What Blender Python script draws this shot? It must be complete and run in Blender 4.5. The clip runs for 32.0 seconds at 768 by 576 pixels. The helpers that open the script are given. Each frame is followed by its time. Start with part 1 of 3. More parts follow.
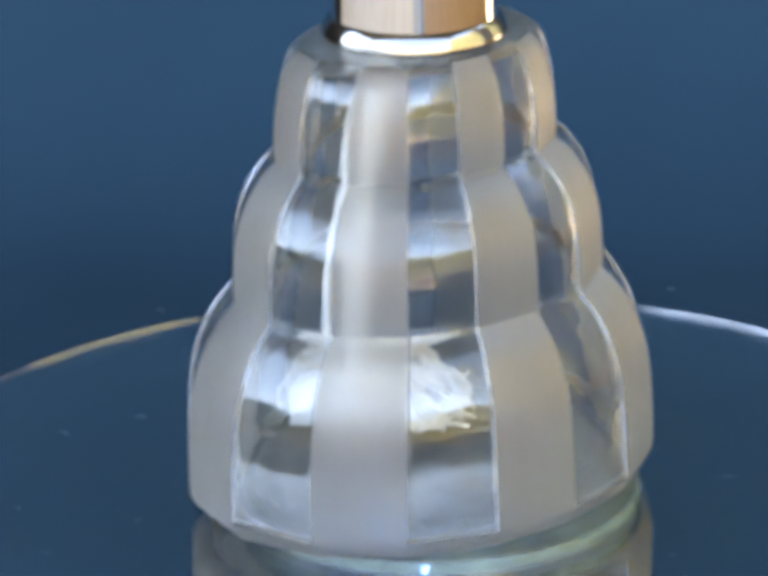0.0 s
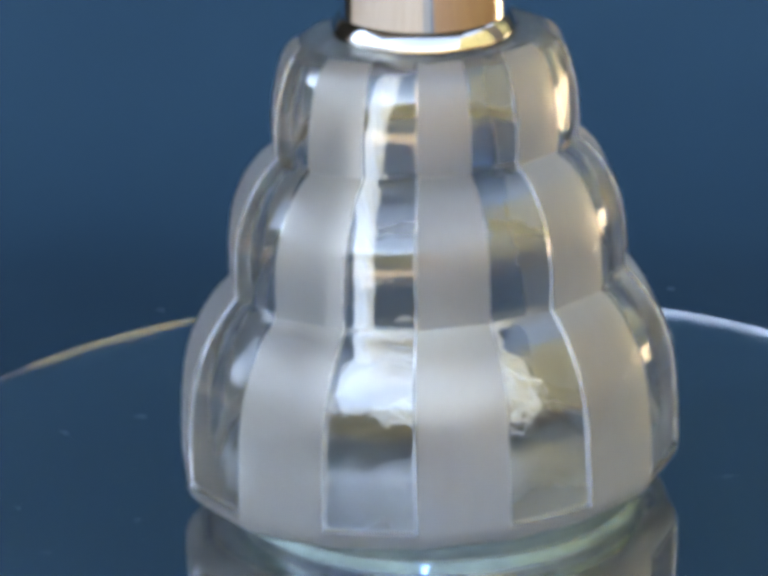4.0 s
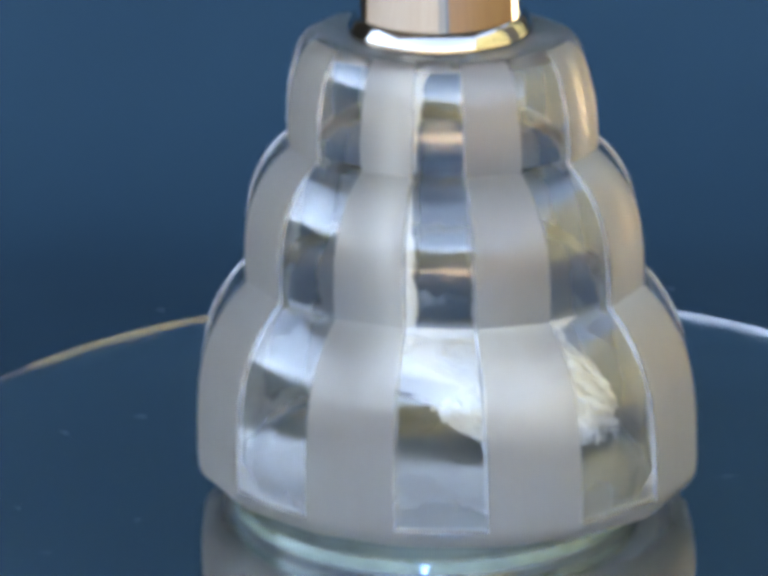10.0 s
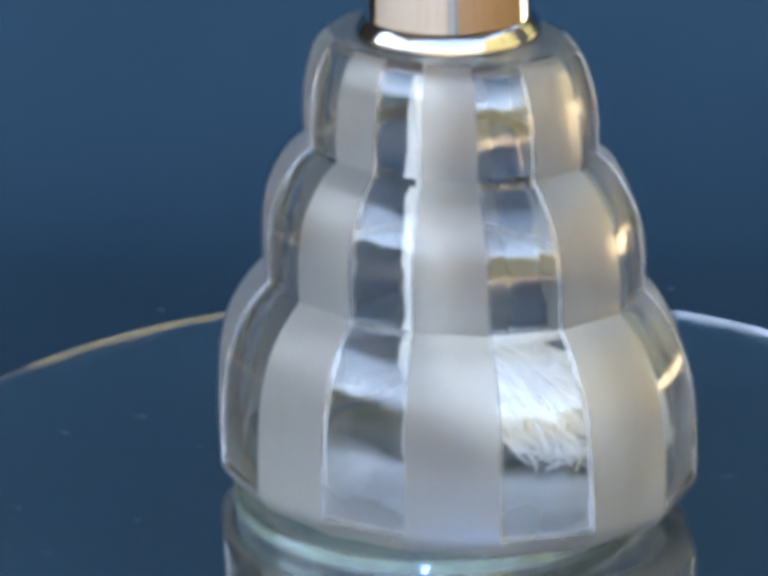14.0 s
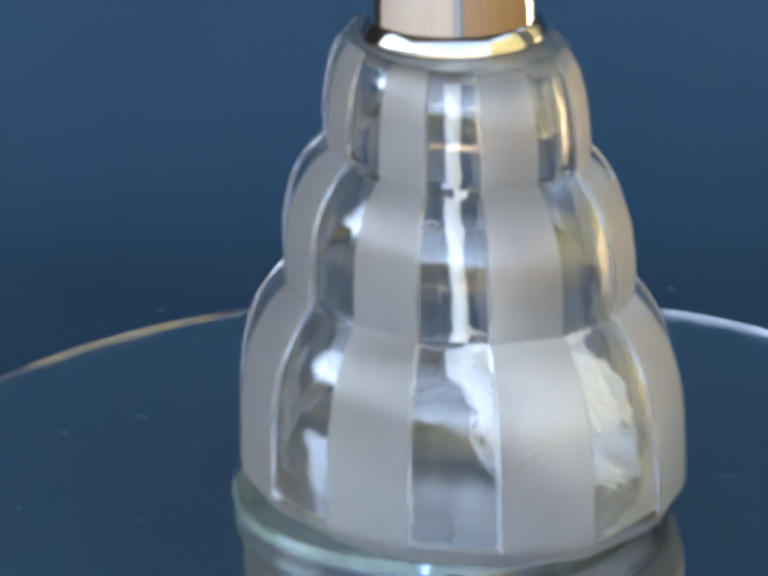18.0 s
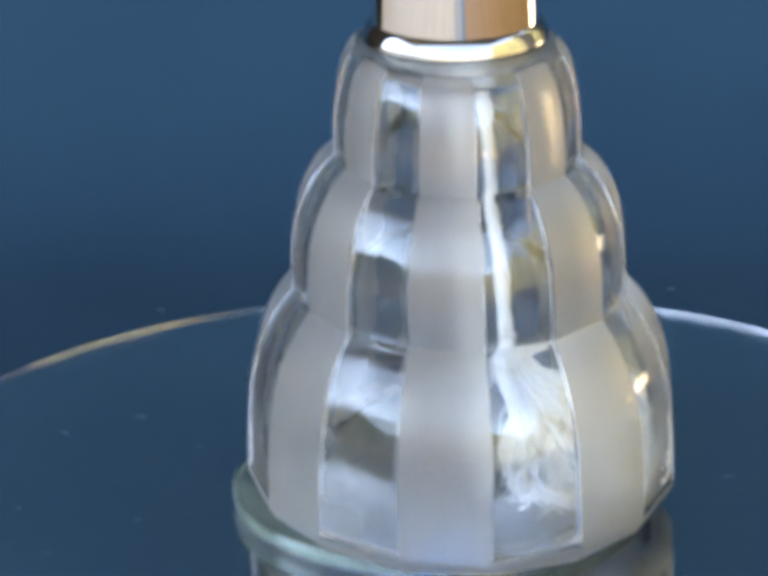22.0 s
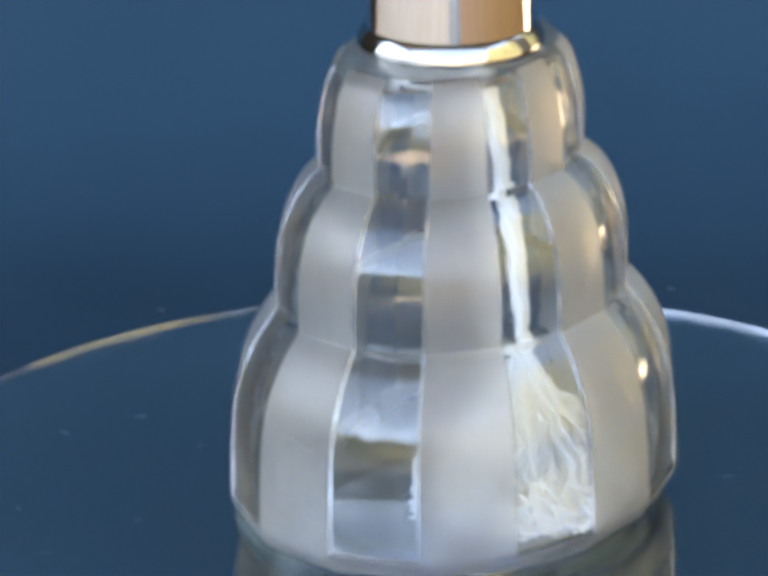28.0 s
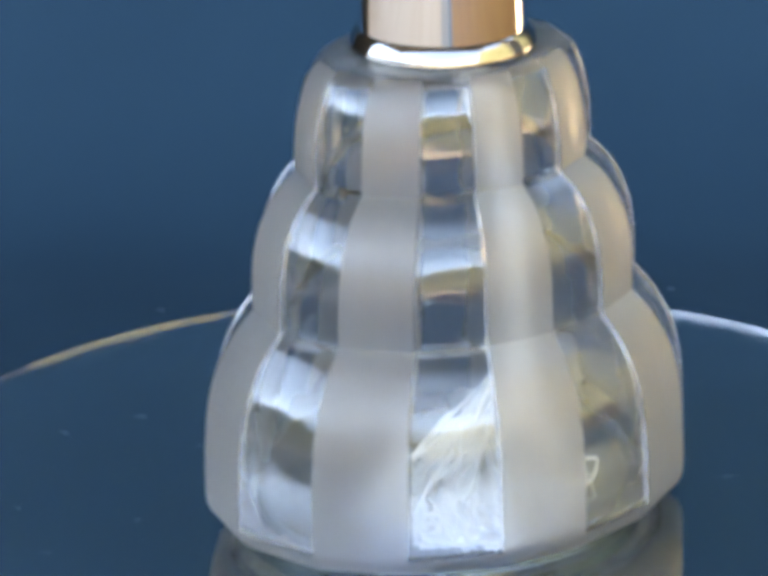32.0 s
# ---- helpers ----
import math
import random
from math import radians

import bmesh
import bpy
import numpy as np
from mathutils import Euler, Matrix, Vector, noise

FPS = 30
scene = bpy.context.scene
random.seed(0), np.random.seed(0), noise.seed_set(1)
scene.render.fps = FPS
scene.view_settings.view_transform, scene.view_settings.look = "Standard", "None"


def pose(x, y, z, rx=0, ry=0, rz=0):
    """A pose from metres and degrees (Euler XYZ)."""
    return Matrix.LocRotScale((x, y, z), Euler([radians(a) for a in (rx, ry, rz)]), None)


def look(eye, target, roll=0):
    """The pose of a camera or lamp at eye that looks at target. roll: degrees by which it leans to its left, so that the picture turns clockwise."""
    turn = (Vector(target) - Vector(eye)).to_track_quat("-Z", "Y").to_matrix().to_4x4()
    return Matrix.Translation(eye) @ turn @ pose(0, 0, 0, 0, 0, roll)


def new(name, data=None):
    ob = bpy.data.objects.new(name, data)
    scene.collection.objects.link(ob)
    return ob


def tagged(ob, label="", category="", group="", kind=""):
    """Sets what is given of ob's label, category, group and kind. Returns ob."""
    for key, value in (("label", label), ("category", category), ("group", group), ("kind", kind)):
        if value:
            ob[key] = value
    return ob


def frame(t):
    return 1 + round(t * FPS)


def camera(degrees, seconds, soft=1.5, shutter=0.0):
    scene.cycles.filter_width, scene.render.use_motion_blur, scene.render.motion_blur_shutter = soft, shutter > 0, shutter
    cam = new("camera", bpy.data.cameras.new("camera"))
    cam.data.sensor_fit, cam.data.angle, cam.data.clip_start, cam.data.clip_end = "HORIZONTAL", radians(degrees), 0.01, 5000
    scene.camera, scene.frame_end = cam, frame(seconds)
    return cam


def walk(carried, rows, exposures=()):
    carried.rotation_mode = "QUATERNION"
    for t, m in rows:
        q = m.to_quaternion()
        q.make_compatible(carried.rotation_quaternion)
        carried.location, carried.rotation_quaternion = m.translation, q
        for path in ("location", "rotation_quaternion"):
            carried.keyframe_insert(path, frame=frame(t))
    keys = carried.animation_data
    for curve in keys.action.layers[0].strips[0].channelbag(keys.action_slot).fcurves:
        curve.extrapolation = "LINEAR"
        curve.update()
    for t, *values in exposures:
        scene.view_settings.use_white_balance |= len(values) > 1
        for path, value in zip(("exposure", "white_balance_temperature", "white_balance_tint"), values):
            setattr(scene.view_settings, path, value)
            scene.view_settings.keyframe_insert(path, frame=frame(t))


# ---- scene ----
cam = camera(11.19, 32.0, soft=5.6)
# the camera stands still on its tripod, a long lens 0.77 m from the turntable's axis
EYE = (-0.00971, -0.72093, 0.31214)
AIM = (-0.00971, 0.0, 0.04461)
VIEW = look(EYE, AIM, -1.12)
STOPS, WARM = 5.05, 11300.0
walk(cam, [(0.0, VIEW), (32.0, VIEW)], exposures=[(t, STOPS + d, WARM, 9.8) for t, d in (
    (0.0, 0.12), (3.0, 0.12), (3.4, 0.0), (14.5, 0.0), (16.5, 0.12), (17.0, 0.12), (17.6, 0.0), (18.5, 0.0), (19.0, 0.12), (32.0, 0.12))])

# ---- light ----
SUN_ELEVATION, SUN_AZIMUTH = radians(45), radians(-130)  # azimuth: from straight behind the camera, towards its right; the added slabs shade the table
world = bpy.data.worlds.new("sky")
scene.world = world
world.use_nodes = True
wn = world.node_tree.nodes
sky = wn.new("ShaderNodeTexSky")
sky.sky_type = "NISHITA"
sky.sun_disc = False
sky.air_density, sky.dust_density, sky.ozone_density, sky.altitude = 0.5, 0.0, 1.4, 3000.0
sky.sun_elevation = SUN_ELEVATION
sky.sun_rotation = math.pi - SUN_AZIMUTH
wn["Background"].inputs["Strength"].default_value = 0.15
world.node_tree.links.new(sky.outputs["Color"], wn["Background"].inputs["Color"])
sun = new("sun", bpy.data.lights.new("sun", "SUN"))
sun.data.energy, sun.data.angle, sun.data.color = 3.2, radians(0.6), (1.0, 0.92, 0.82)
sun_dir = Vector((math.sin(SUN_AZIMUTH) * math.cos(SUN_ELEVATION), -math.cos(SUN_AZIMUTH) * math.cos(SUN_ELEVATION), math.sin(SUN_ELEVATION)))
sun.matrix_world = look(sun_dir * 5, (0, 0, 0))


# ---- materials ----
def material(name):
    m = bpy.data.materials.new(name)
    m.use_nodes = True
    n = m.node_tree.nodes
    return m, n, m.node_tree.links, n["Principled BSDF"], n["Material Output"]


def node(n, kind, **values):
    made = n.new("ShaderNode" + kind)
    for key, value in values.items():
        made.inputs[key.replace("_", " ")].default_value = value
    return made


def ramp(n, stops):
    r = n.new("ShaderNodeValToRGB")
    while len(r.color_ramp.elements) < len(stops):
        r.color_ramp.elements.new(0.5)
    for e, (pos, col) in zip(r.color_ramp.elements, stops):
        e.position, e.color = pos, (*col, 1)
    return r


def coords(n, links, scale=(1, 1, 1)):
    tc, mp = n.new("ShaderNodeTexCoord"), n.new("ShaderNodeMapping")
    mp.inputs["Scale"].default_value = scale
    links.new(tc.outputs["Object"], mp.inputs["Vector"])
    return mp.outputs["Vector"]


def clear_glass(name, tint, ior=1.5, wave=0.0, haze_fill=0.0, lustre=0.0, haze_tint=(0.93, 0.90, 0.86), gloss=1.0, low_fill=None):
    m, n, links, bsdf, out = material(name)
    bsdf.inputs["Base Color"].default_value = (*tint, 1)
    bsdf.inputs["Transmission Weight"].default_value = 1.0
    bsdf.inputs["Roughness"].default_value = 0.0
    bsdf.inputs["IOR"].default_value = ior
    if lustre:
        # thin lustre coat, brighter than bare glass
        bsdf.inputs["Coat Weight"].default_value = gloss
        bsdf.inputs["Coat IOR"].default_value = lustre
        bsdf.inputs["Coat Roughness"].default_value = 0.01
    if wave:
        v = coords(n, links, (1, 1, 1))
        noise_tex = node(n, "TexNoise", Scale=160.0, Detail=1.5)
        bump = node(n, "Bump", Strength=wave, Distance=0.0008)
        links.new(v, noise_tex.inputs["Vector"])
        links.new(noise_tex.outputs["Fac"], bump.inputs["Height"])
        links.new(bump.outputs["Normal"], bsdf.inputs["Normal"])
    if haze_fill:
        # translucent haze mixed in to lighten glass that renders too dark
        patchy = node(n, "TexNoise", Scale=45.0, Detail=4.0)
        amount = ramp(n, [(0.3, (haze_fill * 0.5,) * 3), (0.7, (haze_fill * 1.5,) * 3)])
        haze, mix = node(n, "BsdfTranslucent", Color=(*haze_tint, 1)), n.new("ShaderNodeMixShader")
        links.new(coords(n, links), patchy.inputs["Vector"])
        links.new(patchy.outputs["Fac"], amount.inputs["Fac"])
        links.new(amount.outputs["Color"], mix.inputs["Fac"])
        if low_fill:
            # more haze low down, fading upwards, to brighten the lower windows
            parts, low = n.new("ShaderNodeSeparateXYZ"), node(n, "MapRange", From_Min=low_fill[0], From_Max=low_fill[1], To_Min=low_fill[2], To_Max=1.0)
            low.interpolation_type = "SMOOTHSTEP"
            more = n.new("ShaderNodeMath")
            more.operation = "MULTIPLY"
            links.new(coords(n, links), parts.inputs[0])
            links.new(parts.outputs["Z"], low.inputs["Value"])
            links.new(low.outputs["Result"], more.inputs[0])
            links.new(amount.outputs["Color"], more.inputs[1])
            links.new(more.outputs["Value"], mix.inputs["Fac"])
        links.new(bsdf.outputs[0], mix.inputs[1])
        links.new(haze.outputs[0], mix.inputs[2])
        links.new(mix.outputs[0], out.inputs["Surface"])
    return m


def ground_edge(name, colour, clear=0.6, rough=0.18, coat=0.6):
    """Finely ground glass edge: part satin, part see-through."""
    m, n, links, bsdf, out = material(name)
    streak = node(n, "TexNoise", Scale=220.0, Detail=3.0)
    tone = ramp(n, [(0.3, tuple(0.75 * c for c in colour)), (0.7, colour)])
    links.new(coords(n, links, (1, 1, 0.2)), streak.inputs["Vector"])
    links.new(streak.outputs["Fac"], tone.inputs["Fac"])
    links.new(tone.outputs["Color"], bsdf.inputs["Base Color"])
    bsdf.inputs["Transmission Weight"].default_value = clear
    bsdf.inputs["Roughness"].default_value = rough
    bsdf.inputs["Coat Weight"].default_value = coat
    bsdf.inputs["Coat Roughness"].default_value = 0.05
    return m


def frosted_glass(name, rough, haze):
    m, n, links, bsdf, out = material(name)
    v = coords(n, links)
    fine = node(n, "TexNoise", Scale=2600.0, Detail=2.0)
    broad = node(n, "TexNoise", Scale=110.0, Detail=5.0)
    bump = node(n, "Bump", Strength=0.35, Distance=0.0001)
    links.new(v, fine.inputs["Vector"])
    links.new(v, broad.inputs["Vector"])
    links.new(fine.outputs["Fac"], bump.inputs["Height"])
    tone = ramp(n, [(0.3, (0.82, 0.79, 0.73)), (0.7, (0.91, 0.88, 0.82))])
    # faint upright streaks from the etching
    streak = node(n, "TexNoise", Scale=420.0, Detail=3.0)
    both = node(n, "Mix", Factor=0.35)
    links.new(coords(n, links, (1, 1, 0.12)), streak.inputs["Vector"])
    links.new(broad.outputs["Fac"], both.inputs["A"])
    links.new(streak.outputs["Fac"], both.inputs["B"])
    links.new(both.outputs["Result"], tone.inputs["Fac"])
    bsdf.inputs["Transmission Weight"].default_value = 1.0
    bsdf.inputs["Roughness"].default_value = rough
    bsdf.inputs["IOR"].default_value = 1.25
    tint = node(n, "MapRange", To_Min=178.0, To_Max=206.0)
    links.new(broad.outputs["Fac"], tint.inputs["Value"])
    links.new(tint.outputs["Result"], bsdf.inputs["Thin Film Thickness"])
    bsdf.inputs["Thin Film IOR"].default_value = 1.36
    bsdf.inputs["Coat Weight"].default_value = 0.06
    bsdf.inputs["Coat IOR"].default_value = 1.9
    bsdf.inputs["Coat Roughness"].default_value = 0.6
    glow = node(n, "BsdfTranslucent")
    matt = node(n, "BsdfDiffuse", Roughness=0.5)
    for s in (bsdf, glow, matt):
        links.new(bump.outputs["Normal"], s.inputs["Normal"])
        links.new(tone.outputs["Color"], s.inputs["Base Color" if s is bsdf else "Color"])
    a, c = node(n, "MixShader", Fac=0.55), node(n, "MixShader", Fac=haze)
    links.new(glow.outputs[0], a.inputs[1])
    links.new(matt.outputs[0], a.inputs[2])
    links.new(bsdf.outputs[0], c.inputs[1])
    links.new(a.outputs[0], c.inputs[2])
    links.new(c.outputs[0], out.inputs["Surface"])
    return m


def chrome(name, colour, low, high):
    m, n, links, bsdf, out = material(name)
    bsdf.inputs["Base Color"].default_value = (*colour, 1)
    bsdf.inputs["Metallic"].default_value = 1.0
    v = coords(n, links, (1, 1, 0.02))
    grain = node(n, "TexNoise", Scale=900.0, Detail=2.0)
    rough = ramp(n, [(0.3, (low,) * 3), (0.7, (high,) * 3)])
    links.new(v, grain.inputs["Vector"])
    links.new(grain.outputs["Fac"], rough.inputs["Fac"])
    links.new(rough.outputs["Color"], bsdf.inputs["Roughness"])
    return m


def cotton():
    m, n, links, bsdf, out = material("cotton")
    v = coords(n, links)
    fibre = node(n, "TexNoise", Scale=1800.0, Detail=3.0)
    blotch = node(n, "TexNoise", Scale=120.0, Detail=2.0)
    tone = ramp(n, [(0.3, (0.92, 0.88, 0.82)), (0.7, (0.96, 0.93, 0.885))])
    bump = node(n, "Bump", Strength=0.6, Distance=0.0003)
    links.new(v, fibre.inputs["Vector"])
    links.new(v, blotch.inputs["Vector"])
    links.new(blotch.outputs["Fac"], tone.inputs["Fac"])
    links.new(fibre.outputs["Fac"], bump.inputs["Height"])
    links.new(tone.outputs["Color"], bsdf.inputs["Base Color"])
    links.new(bump.outputs["Normal"], bsdf.inputs["Normal"])
    bsdf.inputs["Roughness"].default_value = 0.9
    bsdf.inputs["Specular IOR Level"].default_value = 0.15
    return m


def blue_paper():
    m, n, links, bsdf, out = material("blue_paper")
    v = coords(n, links)
    fibre = node(n, "TexNoise", Scale=900.0, Detail=4.0)
    broad = node(n, "TexNoise", Scale=14.0, Detail=4.0)
    tone = ramp(n, [(0.25, (0.0054, 0.0325, 0.0592)), (0.75, (0.0073, 0.0390, 0.0690))])
    bump = node(n, "Bump", Strength=0.2, Distance=0.0002)
    links.new(v, fibre.inputs["Vector"])
    links.new(v, broad.inputs["Vector"])
    links.new(broad.outputs["Fac"], tone.inputs["Fac"])
    links.new(fibre.outputs["Fac"], bump.inputs["Height"])
    links.new(tone.outputs["Color"], bsdf.inputs["Base Color"])
    links.new(bump.outputs["Normal"], bsdf.inputs["Normal"])
    bsdf.inputs["Roughness"].default_value = 0.85
    bsdf.inputs["Specular IOR Level"].default_value = 0.2
    return m


def wood(name, dark, light):
    m, n, links, bsdf, out = material(name)
    v = coords(n, links, (14, 1.2, 14))
    grain = node(n, "TexNoise", Scale=6.0, Detail=8.0, Roughness=0.65)
    tone = ramp(n, [(0.3, dark), (0.7, light)])
    bump = node(n, "Bump", Strength=0.15, Distance=0.001)
    links.new(v, grain.inputs["Vector"])
    links.new(grain.outputs["Fac"], tone.inputs["Fac"])
    links.new(grain.outputs["Fac"], bump.inputs["Height"])
    links.new(tone.outputs["Color"], bsdf.inputs["Base Color"])
    links.new(bump.outputs["Normal"], bsdf.inputs["Normal"])
    bsdf.inputs["Roughness"].default_value = 0.75
    bsdf.inputs["Specular IOR Level"].default_value = 0.2
    return m


def mottled(name, dark, light, scale, rough=0.9):
    m, n, links, bsdf, out = material(name)
    v = coords(n, links)
    blotch = node(n, "TexNoise", Scale=scale, Detail=6.0)
    tone = ramp(n, [(0.35, dark), (0.65, light)])
    links.new(v, blotch.inputs["Vector"])
    links.new(blotch.outputs["Fac"], tone.inputs["Fac"])
    links.new(tone.outputs["Color"], bsdf.inputs["Base Color"])
    bsdf.inputs["Roughness"].default_value = rough
    return m


BODY_GLASS = clear_glass("bottle_glass", (0.975, 0.985, 0.975), 1.5, 0.10, lustre=1.6, gloss=0.05)
PLATE_GLASS = clear_glass("plate_glass", (0.96, 0.985, 0.98), lustre=2.1)
FOOT_GLASS = clear_glass("green_glass", (0.84, 0.95, 0.89), haze_fill=0.42, lustre=1.5, haze_tint=(0.86, 0.87, 0.68))
EDGE_GLASS = ground_edge("ground_edge", (0.44, 0.56, 0.47), 0.78, 0.10, 0.06)
RIM_HIGHLIGHT = ground_edge("rim_highlight", (0.48, 0.70, 0.74), 0.66, 0.25, 0.10)
PLATE_RIM = ground_edge("plate_rim", (0.36, 0.55, 0.56), 0.85, 0.06, 0.10)
WINDOW_EDGE = ground_edge("window_edge", (0.90, 0.89, 0.87), 0.80, 0.2)
BEVEL_GLASS = ground_edge("pale_bevel", (0.82, 0.88, 0.87))
HAZED_GLASS = clear_glass("hazed_glass", (0.985, 0.99, 0.985), 1.5, 0.30, haze_fill=0.09, low_fill=(0.007, 0.032, 2.6), haze_tint=(0.88, 0.81, 0.70))
FROST = frosted_glass("frosted_glass", 0.50, 0.068)
SATIN = frosted_glass("satin_glass", 0.22, 0.03)
CHROME = chrome("chrome", (0.86, 0.85, 0.84), 0.035, 0.075)
SATIN_CHROME = chrome("satin_chrome", (0.38, 0.37, 0.36), 0.06, 0.13)
COTTON = cotton()
PAPER = blue_paper()
PALE_WOOD = wood("pale_wood", (0.54, 0.375, 0.25), (0.66, 0.48, 0.34))
BROWN_WOOD = wood("brown_wood", (0.29, 0.112, 0.030), (0.43, 0.185, 0.055))
GREY_WOOD = wood("grey_wood", (0.28, 0.235, 0.20), (0.38, 0.33, 0.28))
DARK_PLASTIC = mottled("dark_plastic", (0.02, 0.025, 0.03), (0.03, 0.035, 0.04), 60, 0.5)
BLOCKER_DARK = mottled("blocker_dark", (0.022, 0.024, 0.027), (0.034, 0.036, 0.040), 8, 0.7)
BLUE_LED, led_nodes, led_links, led_bsdf, led_out = material("blue_led")
led_bsdf.inputs["Base Color"].default_value = (0.1, 0.2, 0.8, 1)
led_bsdf.inputs["Emission Color"].default_value = (0.06, 0.24, 1.0, 1)
led_bsdf.inputs["Emission Strength"].default_value = 28.0
LINT = mottled("lint", (0.045, 0.095, 0.14), (0.075, 0.14, 0.195), 400)
PAVING = mottled("paving", (0.22, 0.208, 0.19), (0.32, 0.305, 0.28), 9)
LEAVES = mottled("leaves", (0.030, 0.036, 0.020), (0.070, 0.078, 0.042), 14)


# ---- mesh helpers ----
def mesh_of(name, verts, faces, mat, sharp=None):
    me = bpy.data.meshes.new(name)
    me.from_pydata([tuple(v) for v in verts], [], faces)
    me.materials.append(mat)
    if sharp is not None:
        me.polygons.foreach_set("use_smooth", [True] * len(me.polygons))
        me.set_sharp_from_angle(angle=radians(sharp))
    me.update()
    return me


def part(name, me, parent, label=""):
    ob = new(name, me)
    ob.parent = parent
    if label:
        ob["label"] = label
    return ob


def lathe(profile, segments):
    """Vertices and faces of a closed loop of (r, z) turned about z."""
    verts, faces, n = [], [], len(profile)
    for i in range(segments):
        a = 2 * math.pi * i / segments
        verts += [(r * math.cos(a), r * math.sin(a), z) for r, z in profile]
    for i in range(segments):
        for j in range(n):
            k, l = (i + 1) % segments, (j + 1) % n
            faces.append((i * n + j, k * n + j, k * n + l, i * n + l))
    return verts, faces


def disc_mesh(name, radius, low, high, bevel, mat, segments=360, edge=None):
    """A round plate with ground edges."""
    b = bevel
    ring = [(radius - b, low), (radius - 0.3 * b, low + 0.3 * b), (radius, low + b), (radius, high - b), (radius - 0.3 * b, high - 0.3 * b), (radius - b, high)]
    verts, faces, n = [], [], len(ring)
    for i in range(segments):
        a = 2 * math.pi * i / segments
        verts += [(r * math.cos(a), r * math.sin(a), z) for r, z in ring]
    for i in range(segments):
        k = (i + 1) % segments
        faces += [(i * n + j, k * n + j, k * n + j + 1, i * n + j + 1) for j in range(n - 1)]
    faces.append(tuple((segments - 1 - i) * n for i in range(segments)))
    faces.append(tuple(i * n + n - 1 for i in range(segments)))
    me = mesh_of(name, verts, faces, mat, 12)
    if edge:
        me.materials.append(edge)
        me.polygons.foreach_set("material_index", [1] * (len(faces) - 2) + [0, 0])
    return me


def tube(points, radius, sides=6, taper=0.6):
    """A round strand along points, closed at both ends."""
    verts, faces, m = [], [], len(points)
    pts = [Vector(p) for p in points]
    side = Vector((0.31, 0.83, 0.46))
    for i, p in enumerate(pts):
        d = (pts[min(i + 1, m - 1)] - pts[max(i - 1, 0)]).normalized()
        side = (side - d * side.dot(d)).normalized()
        up = d.cross(side)
        r = radius * (1 - (1 - taper) * max(0, (i / (m - 1) - 0.7) / 0.3))
        verts += [p + (side * math.cos(2 * math.pi * k / sides) + up * math.sin(2 * math.pi * k / sides)) * r for k in range(sides)]
    for i in range(m - 1):
        for k in range(sides):
            l = (k + 1) % sides
            faces.append((i * sides + k, i * sides + l, (i + 1) * sides + l, (i + 1) * sides + k))
    faces += [tuple(range(sides - 1, -1, -1)), tuple((m - 1) * sides + k for k in range(sides))]
    return verts, faces


def glide(keys, t):
    """Smooth curve through keys, t from 0 to 1."""
    m = len(keys) - 1
    i = min(int(t * m), m - 1)
    f = t * m - i
    p = [Vector(keys[max(0, min(m, j))]) for j in (i - 1, i, i + 1, i + 2)]
    return 0.5 * (2 * p[1] + (p[2] - p[0]) * f + (2 * p[0] - 5 * p[1] + 4 * p[2] - p[3]) * f * f + (3 * p[1] - p[0] - 3 * p[2] + p[3]) * f ** 3)


# ---- setting ----
FLOOR = -0.030


